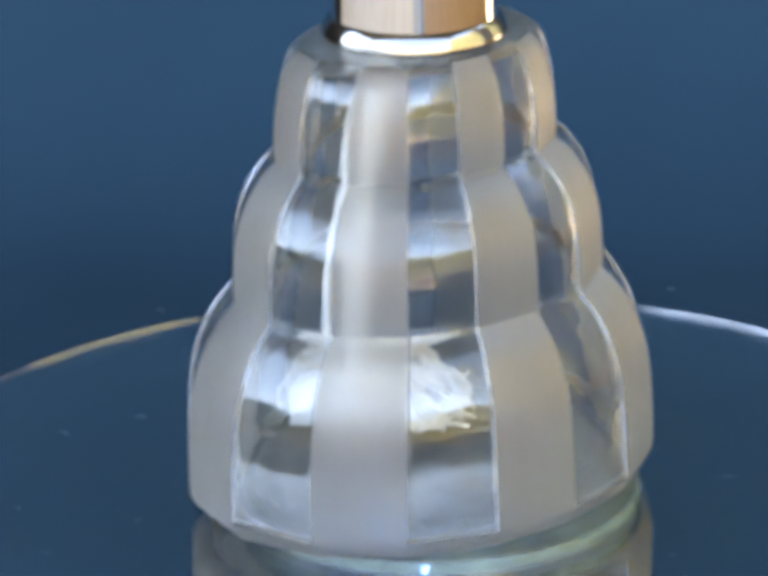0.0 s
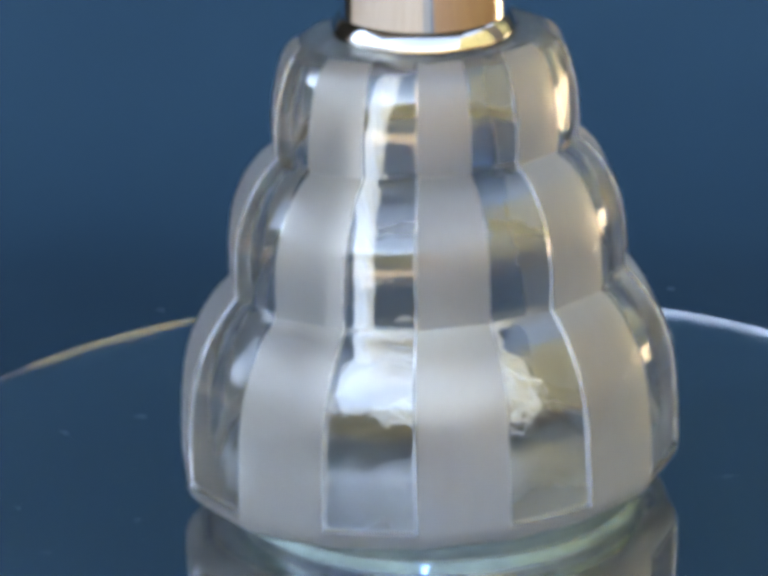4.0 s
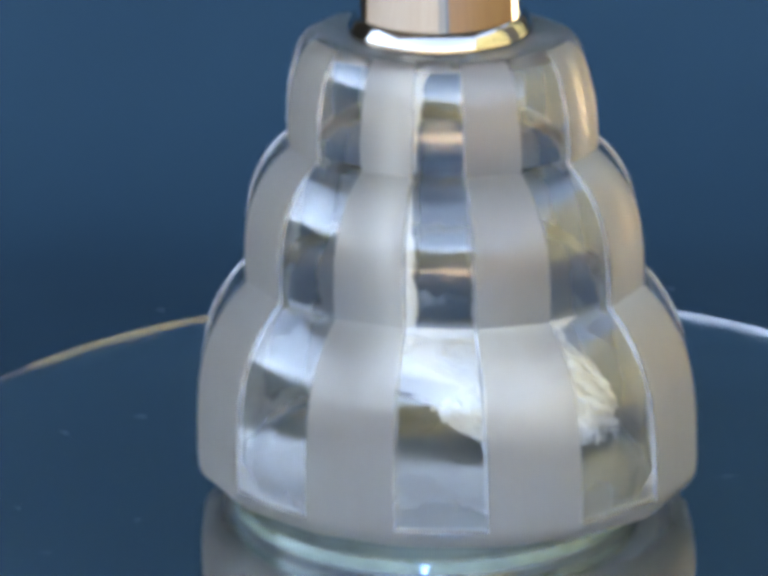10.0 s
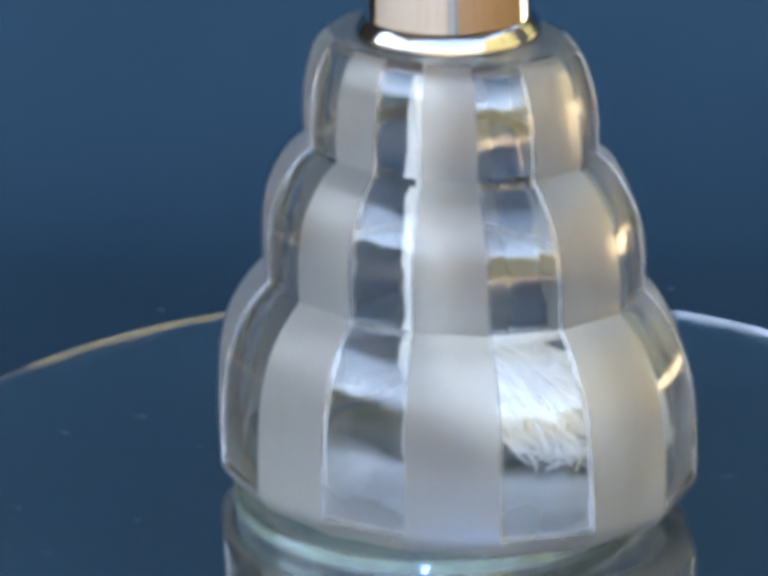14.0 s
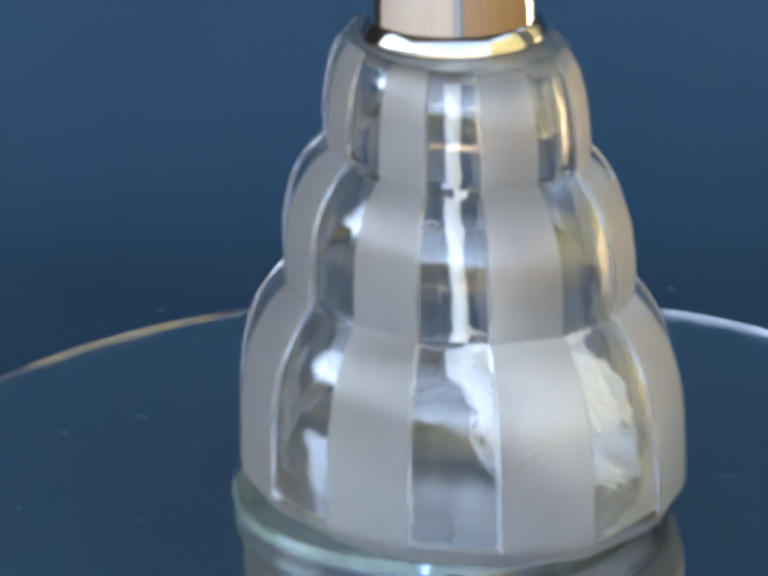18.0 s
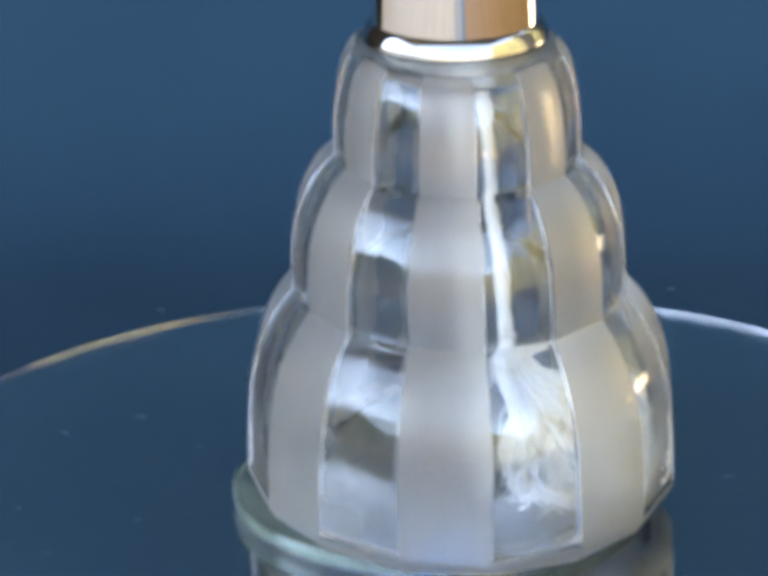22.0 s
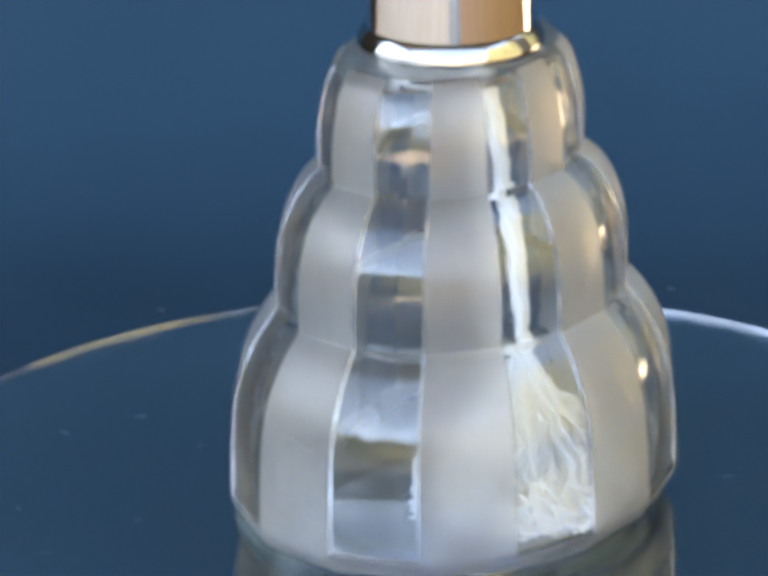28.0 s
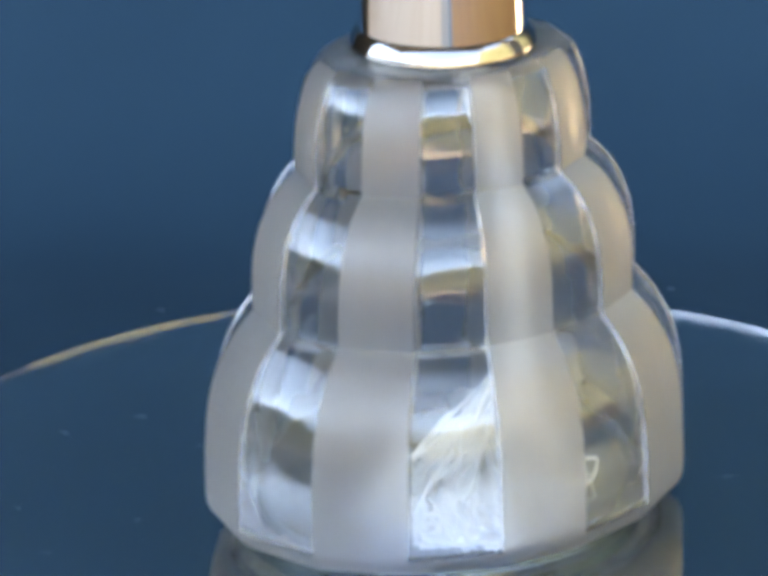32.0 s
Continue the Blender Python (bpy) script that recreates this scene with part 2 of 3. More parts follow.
def build_setting():
    # blue paper sweep: flat under the turntable, then bent up behind it
    bend, radius, thick = 0.205, 0.11, 0.0006
    line = [(-0.40 * math.sin(math.pi / 2 * (1 - i / 14)), FLOOR + thick) for i in range(15)] + [(bend * i / 4, FLOOR + thick) for i in range(1, 5)]
    line += [(bend + radius * math.sin(a), FLOOR + thick + radius * (1 - math.cos(a))) for a in (radians(74) * i / 16 for i in range(1, 17))]
    y, z = line[-1]
    line += [(y + math.cos(radians(74)) * d, z + math.sin(radians(74)) * d) for d in (0.1, 0.2, 0.3, 0.4)]
    n = 13
    def half(y):
        wide = math.sqrt(0.405 ** 2 - min(y, 0.3) ** 2)
        ease = min(1, max(0, (y - 0.12) / 0.10))
        return wide * (1 - ease) + 0.26 * ease

    verts = [(half(y) * (i / 6 - 1), y, z) for y, z in line for i in range(n)]
    faces = [(i * n + j, i * n + j + 1, (i + 1) * n + j + 1, (i + 1) * n + j) for i in range(len(line) - 1) for j in range(n - 1)]
    ob = new("backdrop", mesh_of("backdrop", verts, faces, PAPER, 60))
    solid = ob.modifiers.new("thickness", "SOLIDIFY")
    solid.thickness, solid.offset = thick, -1
    tagged(ob, "deep blue matt paper swept up behind the turntable", "backdrop", kind="structure")

    # table top of two broad planks with a dark strip between them
    table = tagged(new("table"), "wooden table of pale, grey and brown planks", "table", kind="structure")
    for x0, x1, mat in ((-0.80, -0.018, PALE_WOOD), (-0.014, 0.060, GREY_WOOD), (0.064, 0.096, DARK_PLASTIC), (0.100, 0.80, BROWN_WOOD)):
        bm = bmesh.new()
        bmesh.ops.create_cube(bm, size=1, matrix=Matrix.LocRotScale(((x0 + x1) / 2, -0.20, FLOOR - 0.0205), None, (x1 - x0, 0.84, 0.04)))
        bmesh.ops.bevel(bm, geom=bm.edges[:], offset=0.002, segments=2, affect="EDGES")
        me = bpy.data.meshes.new("plank")
        bm.to_mesh(me)
        me.materials.append(mat)
        part("plank", me, table)
    for x in (-0.7, 0.7):
        for y in (-0.52, 0.12):
            bm = bmesh.new()
            bmesh.ops.create_cube(bm, size=1, matrix=Matrix.LocRotScale((x, y, (FLOOR - 0.0405 - 0.75) / 2), None, (0.07, 0.07, 0.75 + FLOOR - 0.0405)))
            bmesh.ops.bevel(bm, geom=bm.edges[:], offset=0.004, segments=2, affect="EDGES")
            me = bpy.data.meshes.new("leg")
            bm.to_mesh(me)
            me.materials.append(BROWN_WOOD)
            part("leg", me, table)

    # unseen slabs added to block and shape the light, open in front and to the left
    def slab(name, x, y, z, mat, label, category):
        bm = bmesh.new()
        bmesh.ops.create_cube(bm, size=1, matrix=Matrix.LocRotScale((sum(x) / 2, sum(y) / 2, sum(z) / 2), None, (x[1] - x[0], y[1] - y[0], z[1] - z[0])))
        me = bpy.data.meshes.new(name)
        bm.to_mesh(me)
        me.materials.append(mat)
        tagged(new(name, me), label, category, kind="structure")

    slab("ceiling", (-2.2, 1.5), (-1.25, 1.5), (1.75, 1.90), BLOCKER_DARK, "unseen dark slab added overhead to cut the sky light", "ceiling")
    slab("blocker_north", (-2.2, 1.5), (1.3, 1.5), (-0.75, 1.75), BLOCKER_DARK, "unseen dark slab added to block light", "wall")
    slab("blocker_east", (1.3, 1.5), (0.1, 0.55), (-0.75, 1.75), GREY_WOOD, "unseen grey slab added to block light", "wall")
    slab("blocker_west", (-1.4, -1.2), (0.30, 1.3), (-0.75, 1.75), BLOCKER_DARK, "unseen dark slab added to block light", "wall")

    # the garden beyond, closed by trees
    size, steps = 400.0, 24
    verts = [(size * (i / steps - 0.5), size * (j / steps - 0.5), -0.75) for i in range(steps + 1) for j in range(steps + 1)]
    faces = [(i * (steps + 1) + j, (i + 1) * (steps + 1) + j, (i + 1) * (steps + 1) + j + 1, i * (steps + 1) + j + 1) for i in range(steps) for j in range(steps)]
    tagged(new("ground", mesh_of("ground", verts, faces, PAVING)), "grey stone paving round the table", "paving", kind="structure")
    rows, around = 14, 160
    verts, faces = [], []
    for i in range(around):
        a = 2 * math.pi * i / around
        for j in range(rows):
            h = j / (rows - 1)
            r = 7.0 + 0.35 * noise.noise(Vector((math.cos(a) * 6, math.sin(a) * 6, h * 5))) + 0.5 * h * h
            # the extra height on the right is added to block light from there
            top = 1.35 + 0.30 * noise.noise(Vector((math.cos(a) * 4, math.sin(a) * 4, 9))) + 4.2 * min(1, max(0, (math.cos(a - 0.15) - 0.52) / 0.14))
            verts.append((r * math.cos(a), r * math.sin(a), -0.75 + h * (top + 0.75)))
    for i in range(around):
        k = (i + 1) % around
        faces += [(i * rows + j, i * rows + j + 1, k * rows + j + 1, k * rows + j) for j in range(rows - 1)]
    tagged(new("hedge", mesh_of("hedge", verts, faces, LEAVES, 60)), "hedge closing the garden, raised at the right to cut light", "hedge", kind="structure")


def build_lint():
    rng = random.Random(3)
    for x, y, size in [(-0.0662, 0.1124, 1.3), (-0.0829, 0.1038, 1.4), (-0.0648, 0.1867, 0.8), (0.0618, 0.1942, 0.9), (0.0646, 0.0713, 0.9), (-0.0904, 0.0612, 0.8), (-0.0817, 0.0373, 0.8), (-0.0634, 0.0532, 0.9), (0.0501, 0.0297, 0.8), (-0.0519, 0.0941, 0.7)]:
        verts, faces = [], []
        for i in range(3):
            a = rng.uniform(0, math.pi)
            d = Vector((math.cos(a), math.sin(a), 0)) * size * rng.uniform(0.0007, 0.0012)
            c = Vector((rng.gauss(0, 0.0004), rng.gauss(0, 0.0003), 0.00022))
            v, f = tube([c - d, c - d * 0.3 + Vector((0, 0, 0.0002)), c + d * 0.4, c + d], 0.00016 * size, 5, 0.5)
            faces += [tuple(k + len(verts) for k in q) for q in f]
            verts += v
        ob = new("lint_fleck", mesh_of("lint_fleck", verts, faces, LINT, 60))
        ob.location = (x, y, FLOOR + 0.0006)
        tagged(ob, "tiny pale lint fleck on the blue paper", "lint", group="lint on the paper")


# ---- the turntable ----
# unseen light, added so its reflection makes the blue spot on the riser
LED_AT = (-0.0110, -0.0936, -0.0240)

def build_turntable():
    table = tagged(new("glass_turntable"), "round clear glass turntable plate with a ground edge", "turntable")
    plate = part("plate", disc_mesh("plate", 0.1163, -0.0027, 0.0, 0.0002, PLATE_GLASS, edge=PLATE_RIM), table, "thick clear glass plate with pale teal edge")
    plate.visible_shadow = False
    # thin added ring; the highlight along the arris is put into its pale colour
    v, f = lathe([(0.11632, -0.0009), (0.11645, -0.0008), (0.11650, -0.0006), (0.11645, -0.0004), (0.11632, -0.0003)], 360)
    rim = part("ground_edge", mesh_of("ground_edge", v, f, RIM_HIGHLIGHT, 40), table, "thin ring, its pale colour standing for the rim's highlight")
    rim.visible_shadow = False
    base = [(0.0, FLOOR + 0.0006), (0.024, FLOOR + 0.0006), (0.024, -0.012), (0.020, -0.0029), (0.0, -0.0029)]
    v, f = lathe(base, 48)
    stand = tagged(new("turntable_base"), "clear acrylic turntable base with an added blue light", "turntable base")
    part("hub", mesh_of("hub", v, f, PLATE_GLASS, 40), stand, "clear acrylic hub under the plate")
    ball = [(0.0012 * math.sin(math.pi * i / 8), LED_AT[2] - 0.0012 * math.cos(math.pi * i / 8)) for i in range(9)]
    v, f = lathe(ball, 16)
    led = part("blue_spot_light", mesh_of("blue_spot_light", [(x + LED_AT[0], y + LED_AT[1], z) for x, y, z in v], f, BLUE_LED, 60), stand, "tiny unseen blue light added for the blue spot")
    foot = [(0.0, FLOOR + 0.0006), (0.0016, FLOOR + 0.0006), (0.0016, LED_AT[2] - 0.0012), (0.0, LED_AT[2] - 0.0012)]
    v, f = lathe(foot, 16)
    part("light_post", mesh_of("light_post", [(x + LED_AT[0], y + LED_AT[1], z) for x, y, z in v], f, DARK_PLASTIC, 40), stand)
    riser = tagged(new("glass_riser"), "small round greenish glass disc under the lamp", "glass disc")
    slab = part("slab", disc_mesh("slab", 0.0400, 0.0002, 0.0040, 0.0008, FOOT_GLASS, 128), riser)
    slab.visible_shadow = False
    for name, section, mat, words in (
        ("ground_edge", [(0.04003, 0.0012), (0.0406, 0.0012), (0.0408, 0.0016), (0.0408, 0.0033), (0.0405, 0.0037), (0.04003, 0.0037)], EDGE_GLASS, "ground pale green edge"),
        # the white highlight along this bevel is put into its pale colour
        ("bevel", [(0.0394, 0.0003), (0.0399, 0.0003), (0.0406, 0.00115), (0.04005, 0.00115)], BEVEL_GLASS, "lower bevel, pale to stand for its highlight"),
    ):
        v, f = lathe(section, 160)
        band = part(name, mesh_of(name, v, f, mat, 15), riser, words)
        band.visible_shadow = False
    return table, riser


# ---- the fragrance lamp ----
FACETS = 16
MAJOR = radians(42.4)  # direction of the long axis in the lamp's own space
# half the long axis and half the short axis of the body at each height, tier by tier, in millimetres
TIERS = [
    [(4.2, 48.0, 39.6), (5.0, 48.8, 40.4), (6.4, 50.1, 41.6), (9, 50.8, 42.3), (16, 50.8, 42.2), (22, 50.5, 41.9), (27, 50.0, 41.5), (31, 49.2, 40.8), (35, 47.9, 39.7), (38.5, 46.2, 38.2), (42, 44.0, 36.2), (44.5, 42.0, 34.2), (46.4, 40.1, 32.6)],
    [(46.4, 40.1, 32.6), (49, 40.2, 32.7), (54, 40.1, 32.6), (58.5, 39.6, 32.2), (62, 38.8, 31.5), (65.5, 37.4, 30.2), (68.5, 35.7, 28.6), (71, 33.7, 26.8), (72.6, 32.0, 25.0), (73.6, 30.8, 23.8)],
    [(73.6, 30.8, 23.8), (76, 31.0, 24.0), (80, 30.9, 23.9), (84, 30.5, 23.5), (87.5, 29.7, 22.9), (90.5, 28.8, 22.1), (92.8, 27.7, 21.1), (94.5, 26.0, 19.9), (95.5, 23.6, 18.7), (95.6, 18.6, 17.2), (95.65, 15.0, 14.6)],
]


def corner(a, b, k):
    """Corner k of the faceted oval with half axes a and b."""
    u = 2 * math.pi * k / FACETS
    w = math.atan2(math.sin(u) / 1.10, math.cos(u))
    r = 1 / math.sqrt((math.cos(w) / a) ** 2 + (math.sin(w) / b) ** 2)
    return Vector((r * math.cos(w + MAJOR), r * math.sin(w + MAJOR), 0))


def fine_tier(tier, steps=3):
    """The tier's profile, smoothed to closer steps."""
    m = (len(tier) - 1) * steps
    return [tuple(glide([Vector(p) for p in tier], i / m)) for i in range(m + 1)]


def glass_body():
    rings = []
    for i, tier in enumerate(TIERS):
        rows = fine_tier(tier)
        rings += rows if i == 0 else rows[1:]
    verts, faces = [], []
    cut = 0.015  # the corners between facets are slightly blunt
    for z, a, b in rings:
        for k in range(FACETS):
            p, q = corner(a, b, k), corner(a, b, k + 1)
            out = ((p + q) / 2).normalized()
            window = k % 2 == 0 and 8.4 < z < 93.6
            for f in (cut, 0.045, 0.16, 0.35, 0.65, 0.84, 0.955, 1 - cut):
                # clear windows lie a little sunk and swell gently across
                d = -0.45 + 0.18 * (1 - (2 * f - 1) ** 2) if window and cut < f < 1 - cut else 0.0
                v = (p + (q - p) * f + out * d) * 0.001
                verts.append((v.x, v.y, z * 0.001))
    n = FACETS * 8
    m = len(rings)
    for i in range(m - 1):
        faces += [(i * n + j, i * n + (j + 1) % n, (i + 1) * n + (j + 1) % n, (i + 1) * n + j) for j in range(n)]
    faces.append(tuple(range(n - 1, -1, -1)))
    # hollow inside: a rounder oval with softer steps and a thick floor
    wall = 4.0
    rows = [(6.4, 18.0, 12.0), (6.4, 40.0, 32.0), (6.8, 44.2, 35.8), (7.8, 46.0, 37.5), (9.4, 46.6, 38.1)]
    for tier in TIERS:
        fine = fine_tier(tier, 2)
        for i, (z, a, b) in enumerate(fine):
            if 13 < z < 95.5:
                (z0, a0, b0), (z1, a1, b1) = fine[max(i - 1, 0)], fine[min(i + 1, len(fine) - 1)]
                slope = math.atan2(b0 - b1, z1 - z0)
                rows.append((z - wall * math.sin(slope), a - wall * math.cos(slope), b - wall * math.cos(slope)))
    rows += [(93.6, 12.6, 12.2), (94.4, 11.7, 11.6), (95.65, 11.5, 11.5)]
    base = len(verts)
    sides = n
    for z, a, b in rows:
        for k in range(FACETS):
            for f in [(i + 0.5) / 8 for i in range(8)]:
                v = corner(a, b, k + f) * 0.001
                verts.append((v.x, v.y, z * 0.001))
    outer_faces = len(faces)
    for i in range(len(rows) - 1):
        o = base + i * sides
        faces += [(o + sides + j, o + sides + (j + 1) % sides, o + (j + 1) % sides, o + j) for j in range(sides)]
    faces.append(tuple(range(base, base + sides)))
    top, lip = (m - 1) * n, base + (len(rows) - 1) * sides
    faces += [(top + j, top + (j + 1) % n, lip + (j + 1) % n, lip + j) for j in range(n)]
    me = mesh_of("glass_body", verts, faces, BODY_GLASS, 28)
    for mat in (HAZED_GLASS, WINDOW_EDGE):
        me.materials.append(mat)
    for i, p in enumerate(me.polygons):
        if i >= outer_faces:
            p.material_index = 1
        elif i < (m - 1) * n and i % n // 8 % 2 == 0 and i % 8 in (0, 6) and 0.0086 < p.center.z < 0.0950:
            p.material_index = 2  # satin bevel along a clear window
    return me


def frosted_panel(tier, k, low):
    """A thin frosted skin on one facet of one tier, standing a little proud of the glass."""
    rows = [r for r in fine_tier(tier, 3) if low <= r[0] <= 95.2]
    across = (0.0, 0.04, 0.5, 0.96, 1.0)
    n = len(across)
    verts, faces = [], []
    for layer in (0, 1):
        for i, (z, a, b) in enumerate(rows):
            z0, a0, b0 = rows[max(i - 1, 0)]
            z1, a1, b1 = rows[min(i + 1, len(rows) - 1)]
            slope = math.atan2(a0 - a1, z1 - z0)
            p, q = corner(a, b, k), corner(a, b, k + 1)
            out = ((p + q) / 2).normalized()
            for f in across:
                edge = 0.0 if f in (0.0, 1.0) else 1.0
                d = 0.03 + layer * (0.04 + 0.16 * edge)
                v = p + (q - p) * f + out * d * math.cos(slope)
                verts.append((v.x * 0.001, v.y * 0.001, (z + d * math.sin(slope)) * 0.001))
    m = len(rows)
    half = m * n
    for i in range(m - 1):
        for j in range(n - 1):
            a, b, c, d = i * n + j, i * n + j + 1, (i + 1) * n + j + 1, (i + 1) * n + j
            faces += [(half + a, half + b, half + c, half + d), (d, c, b, a)]
    rim = [j for j in range(n)] + [i * n + n - 1 for i in range(1, m)] + [(m - 1) * n + j for j in range(n - 2, -1, -1)] + [i * n for i in range(m - 2, 0, -1)]
    faces += [(rim[i], rim[(i + 1) % len(rim)], half + rim[(i + 1) % len(rim)], half + rim[i]) for i in range(len(rim))]
    return mesh_of("frosted_panel", verts, faces, FROST, 40)


def scuff_marks(k):
    """Fine wavy ridges left in the frosting of one panel."""
    rng = random.Random(11)
    verts, faces = [], []
    p, q = corner(50.3, 41.7, k), corner(50.3, 41.7, k + 1)
    out = ((p + q) / 2).normalized()
    for row in range(13):
        z = 17.0 + row * 1.05
        f0 = rng.uniform(0.12, 0.3)
        span = rng.uniform(0.25, 0.55)
        phase = rng.uniform(0, 6)
        pts = []
        for j in range(12):
            f = f0 + span * j / 11
            sag = -0.02 * max(0, z - 22) ** 1.3 / 4
            pts.append((p + (q - p) * f + out * (0.22 + sag) + Vector((0, 0, z + 0.45 * math.sin(phase + j * 0.8) - 0.1 * j))) * 0.001)
        v, faces_of = tube(pts, 0.00013, 4, 0.4)
        faces += [tuple(i + len(verts) for i in quad) for quad in faces_of]
        verts += v
    return mesh_of("scuff_marks", verts, faces, FROST, 80)


def foot_band():
    """Satin ring all round the foot, under the clear windows."""
    section = [(4.3, -4.2), (4.3, -2.7), (4.6, -2.2), (5.4, -1.4), (6.4, -0.6), (7.4, -0.15), (8.1, 0.02), (8.1, -0.4), (6.2, -2.0)]
    verts, faces, n, m = [], [], 96, len(section)
    for i in range(n):
        k, f = divmod(i * FACETS / n, 1)
        u = 2 * math.pi * (k + f) / FACETS
        w = math.atan2(math.sin(u) / 1.10, math.cos(u))
        flat = corner(50.8, 42.3, k) * (1 - f) + corner(50.8, 42.3, k + 1) * f
        r = 0.9 * flat.length + 0.1 / math.sqrt((math.cos(w) / 50.8) ** 2 + (math.sin(w) / 42.3) ** 2)
        way = flat.normalized()
        verts += [(way.x * (r + d) * 0.001, way.y * (r + d) * 0.001, z * 0.001) for z, d in section]
    for i in range(n):
        for j in range(m):
            a, b = (i + 1) % n, (j + 1) % m
            faces.append((i * m + j, a * m + j, a * m + b, i * m + b))
    return mesh_of("foot_band", verts, faces, FROST, 50)


def shoulder_ring():
    """Satin ring on the shoulder under the chrome rim."""
    rows = [r for r in fine_tier(TIERS[2], 3) if r[0] > 93.4]
    verts, faces, n = [], [], FACETS * 3
    for layer in (0.02, 0.16):
        for z, a, b in rows:
            for k in range(FACETS):
                p, q = corner(a, b, k), corner(a, b, k + 1)
                for f in (0.02, 0.5, 0.98):
                    v = (p + (q - p) * f) * 0.001
                    verts.append((v.x, v.y, (z + layer) * 0.001))
    m, half = len(rows), len(rows) * n
    for i in range(m - 1):
        for j in range(n):
            a, b, c, d = i * n + j, i * n + (j + 1) % n, (i + 1) * n + (j + 1) % n, (i + 1) * n + j
            faces += [(half + a, half + b, half + c, half + d), (d, c, b, a)]
    for i in (0, m - 1):
        for j in range(n):
            a, b = i * n + j, i * n + (j + 1) % n
            faces.append((a, b, half + b, half + a) if i == 0 else (b, a, half + a, half + b))
    return mesh_of("shoulder_ring", verts, faces, SATIN, 40)


def collar_meshes():
    shell = [(0.0132, 0.0961), (0.0161, 0.0961), (0.0162, 0.0964), (0.0162, 0.0976), (0.0162, 0.1226), (0.0162, 0.1230), (0.0158, 0.1236), (0.0132, 0.1236)]
    v, f = lathe(shell, 128)
    sleeve = mesh_of("sleeve", v, f, CHROME, 30)
    ring = [(0.0158, 0.0960), (0.0177, 0.0960), (0.0179, 0.0961), (0.01795, 0.0968), (0.0178, 0.0973), (0.01748, 0.0980), (0.01712, 0.0987), (0.01675, 0.0993), (0.0163, 0.0998), (0.0158, 0.1000)]
    v, f = lathe(ring, 128)
    flange = mesh_of("flange", v, f, SATIN_CHROME, 32)
    cap = [(0.0, 0.1195), (0.0126, 0.1195), (0.0126, 0.1225), (0.0, 0.1240)]
    v, f = lathe(cap, 96)
    top = mesh_of("burner", v, f, DARK_PLASTIC, 40)
    return sleeve, flange, top


def polar(angle, r, z):
    return Vector((r * math.cos(radians(angle)), r * math.sin(radians(angle)), z))


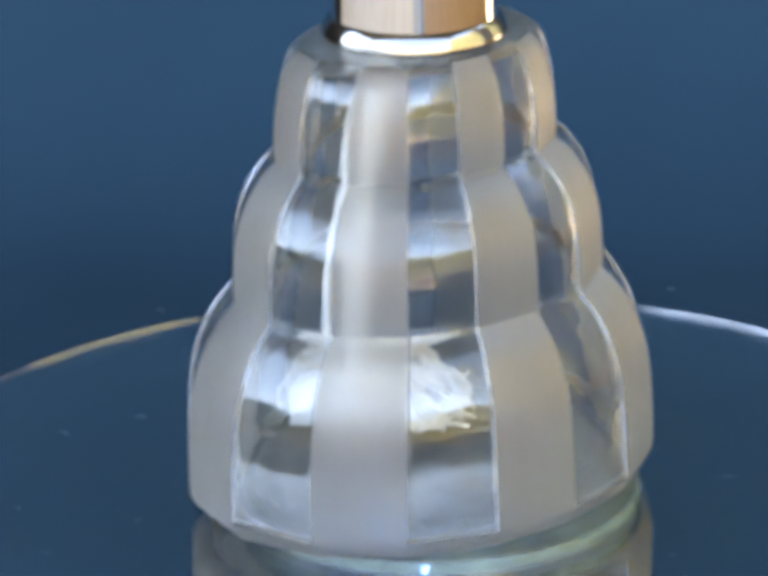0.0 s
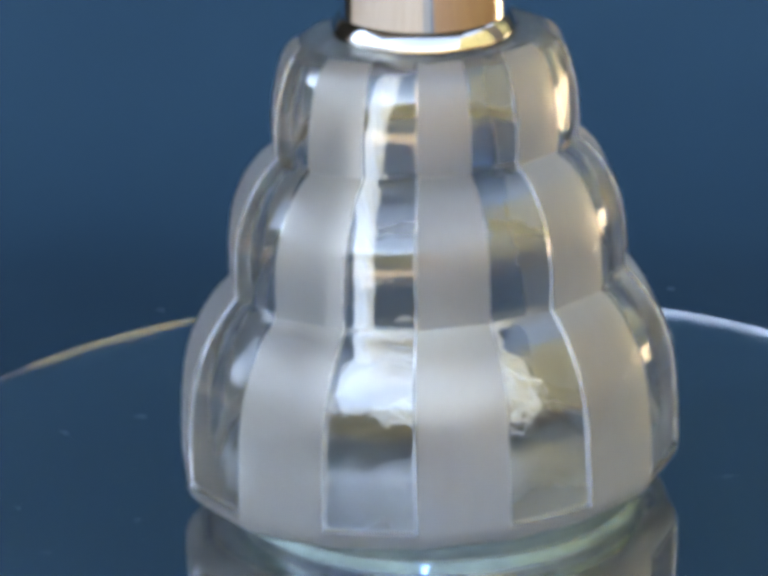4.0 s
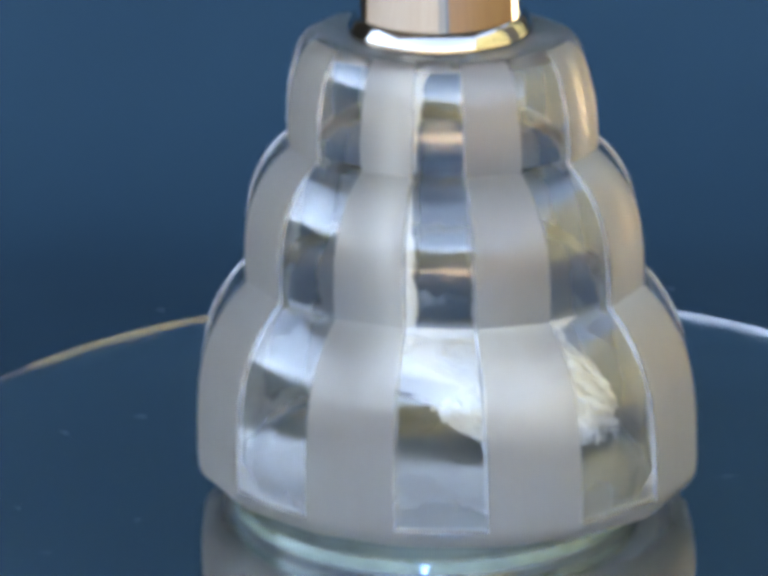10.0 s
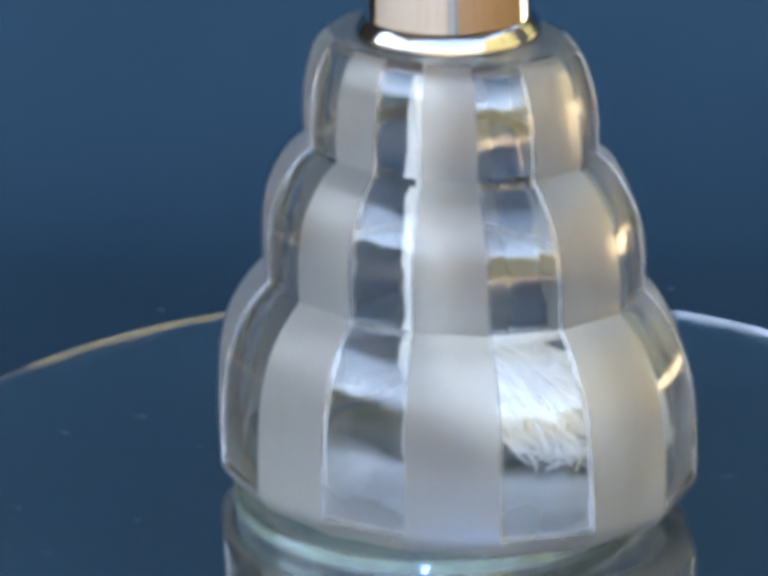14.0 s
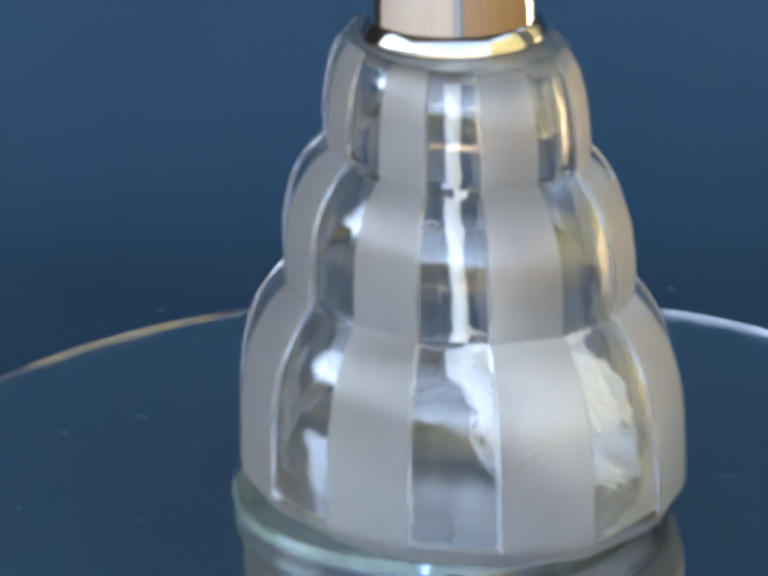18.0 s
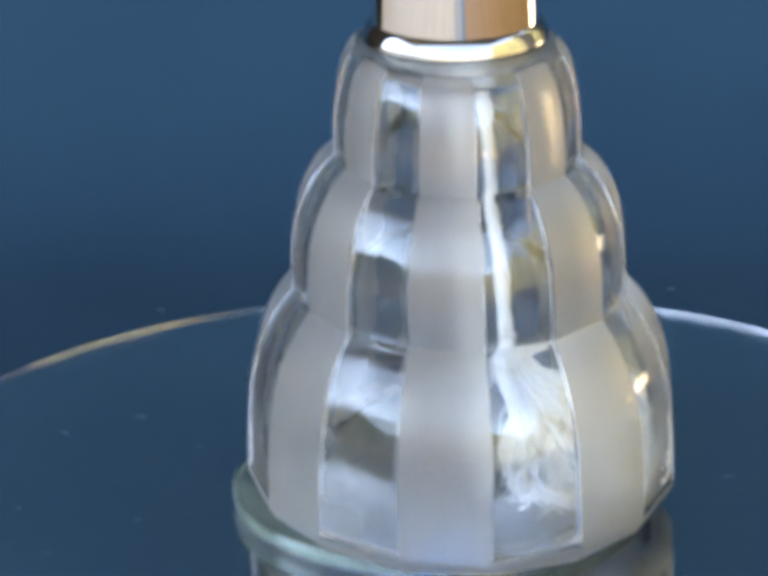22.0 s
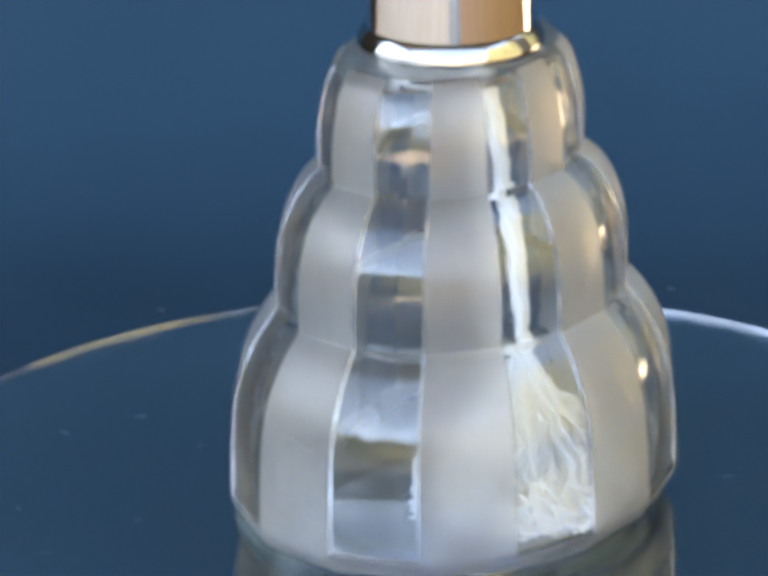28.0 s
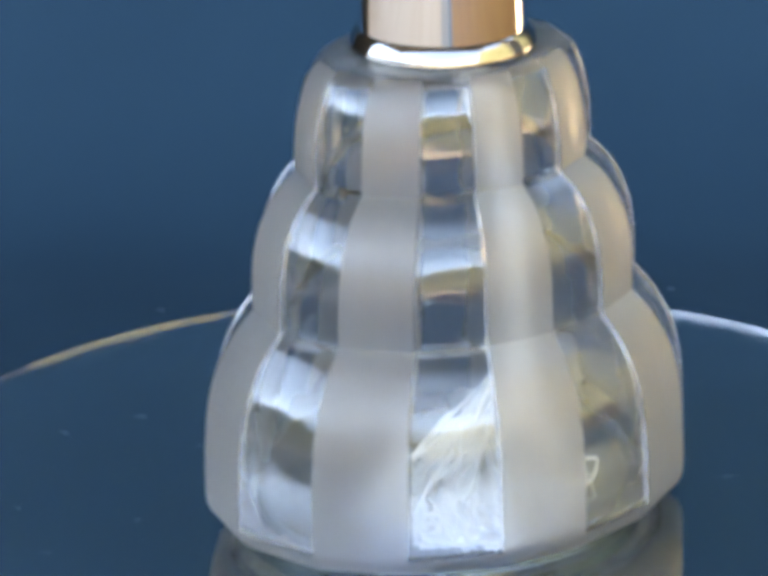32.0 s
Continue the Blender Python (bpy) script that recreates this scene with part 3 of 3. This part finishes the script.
def build_wick(lamp):
    rng = random.Random(7)
    way = [polar(195, 0.000, 0.118), polar(195, 0.004, 0.096), polar(198, 0.0095, 0.078), polar(196, 0.0125, 0.060), polar(192, 0.0138, 0.043), polar(186, 0.0140, 0.027)]
    wick = tagged(new("wick"), "", "")
    wick.parent = lamp
    wick["label"] = "cream cotton wick frayed at its lower end"
    for ply in range(4):
        pts = []
        for i in range(60):
            t = i / 59
            c = glide(way, t)
            a = t * 14 + ply * math.pi / 2
            pts.append(c + Vector((math.cos(a), math.sin(a), 0)) * 0.0013)
        v, f = tube(pts, 0.0016, 8, 1.0)
        part("ply", mesh_of("ply", v, f, COTTON, 60), wick)
    # soft core of the frayed end
    spine = [polar(190, 0.0140, 0.0270), polar(172, 0.0155, 0.0220), polar(142, 0.0175, 0.0180), polar(112, 0.0220, 0.0140), polar(94, 0.0265, 0.0100)]
    verts, faces, rows, cols = [], [], 22, 20
    for i in range(rows):
        t = i / (rows - 1)
        c = glide(spine, t)
        fat = 0.0034 + 0.0078 * math.sin(math.pi * min(1, t * 0.72)) ** 0.9
        for k in range(cols):
            a = 2 * math.pi * k / cols
            d = Vector((math.cos(a), math.sin(a), 0.35 * math.sin(a + 1)))
            v = c + d * fat * (1 + 0.30 * noise.noise(Vector((math.cos(a) * 2.5, math.sin(a) * 2.5, t * 4))) + 0.10 * noise.noise(Vector((a * 7, t * 3, 2))))
            v.z = min(max(v.z, 0.0074), 0.0270 + 0.15 * (v.z - 0.0270))
            verts.append(v)
    for i in range(rows - 1):
        faces += [(i * cols + k, i * cols + (k + 1) % cols, (i + 1) * cols + (k + 1) % cols, (i + 1) * cols + k) for k in range(cols)]
    faces += [tuple(range(cols - 1, -1, -1)), tuple((rows - 1) * cols + k for k in range(cols))]
    part("tuft", mesh_of("tuft", verts, faces, COTTON, 80), wick, "loose fluffy cotton core")
    fuzz_verts, fuzz_faces = [], []
    for i in range(520):
        fine = i >= 230
        start = glide(way, rng.uniform(0.94, 1.0)) + polar(rng.uniform(0, 360), rng.uniform(0, 0.0024), 0)
        heading, reach = rng.uniform(0, 360), 0.0205 * math.sqrt(rng.uniform(0.12, 1.0))
        swirl = rng.gauss(30, 25)

        def hang(turn, out, z):
            p = polar(88 + 1500 * z, 0.0285 - 0.30 * z, 0.0) + polar(heading + turn, reach * out, z)
            over = Vector((p.x, p.y)).length / 0.0385
            return Vector((p.x / max(1, over), p.y / max(1, over), p.z))

        bulge = hang(-swirl, rng.uniform(0.45, 0.75), rng.uniform(0.016, 0.0235))
        belly = hang(-swirl * 0.4, rng.uniform(0.80, 1.08), rng.uniform(0.0105, 0.0165))
        end = hang(rng.gauss(0, 25), rng.uniform(0.75, 1.08), rng.uniform(0.0076, 0.0105))
        keys = [start, (start + bulge) / 2, bulge, belly, end]
        curl, phase = rng.uniform(0.0004, 0.0013), rng.uniform(0, 6.28)
        pts = []
        for j in range(27):
            f = j / 26
            p = glide(keys, f) + polar(phase * 57 + j * 62, curl * min(1, f * 2), curl * 0.6 * math.sin(phase + j * 0.9) * f)
            p.z = max(p.z, 0.0076)
            pts.append(p)
        if fine:
            v, f = tube(pts[::2], rng.uniform(0.00014, 0.00024), 4)
            fuzz_faces += [tuple(k + len(fuzz_verts) for k in q) for q in f]
            fuzz_verts += v
        else:
            v, f = tube(pts, rng.uniform(0.00038, 0.00062), 6)
            part("strand", mesh_of("strand", v, f, COTTON, 80), wick)
    fuzz = part("fine_fibres", mesh_of("fine_fibres", fuzz_verts, fuzz_faces, COTTON, 80), wick, "fine loose cotton fibres")
    fuzz["kind"] = "stuff"


def build_lamp():
    lamp = tagged(new("fragrance_lamp"), "stepped oval fragrance lamp of frosted and clear glass, chrome collar", "fragrance lamp")
    body = part("glass_body", glass_body(), lamp, "thick clear glass body in three rounded tiers")
    body.visible_shadow = False
    for name, me, words in (("foot_band", foot_band(), "frosted glass band round the foot"), ("shoulder_ring", shoulder_ring(), "satin ring under the chrome rim")):
        band = part(name, me, lamp, words)
        band.visible_shadow = False
    for tier in TIERS:
        for k in range(1, FACETS, 2):
            panel = part("frosted_panel", frosted_panel(tier, k, 5.6), lamp, "frosted satin glass panel")
            panel.visible_shadow = False
            if tier is TIERS[0] and k == 15:
                part("scuff_marks", scuff_marks(k), panel, "fine wavy ripples in the frosting")
    sleeve, flange, top = collar_meshes()
    collar = part("collar", sleeve, lamp, "polished chrome collar")
    part("flange", flange, collar, "rounded chrome rim on the glass")
    part("burner", top, collar)
    build_wick(lamp)
    return lamp


# ---- motion ----
LAMP_AT = (-0.00277, 0.00416)


def turned(t):
    """Degrees by which the plate has turned, clockwise from above."""
    return 1.2 - 5.83 * t


def motions():
    times = [i * 0.5 for i in range(65)]
    for thing, (x, y) in ((lamp, LAMP_AT), (turntable, (0.0, 0.0)), (riser, (0.0, 0.0))):
        walk(thing, [(t, pose(0, 0, 0, 0, 0, turned(t)) @ pose(x, y, 0)) for t in times])


build_setting()
build_lint()
turntable, riser = build_turntable()
lamp = build_lamp()
motions()
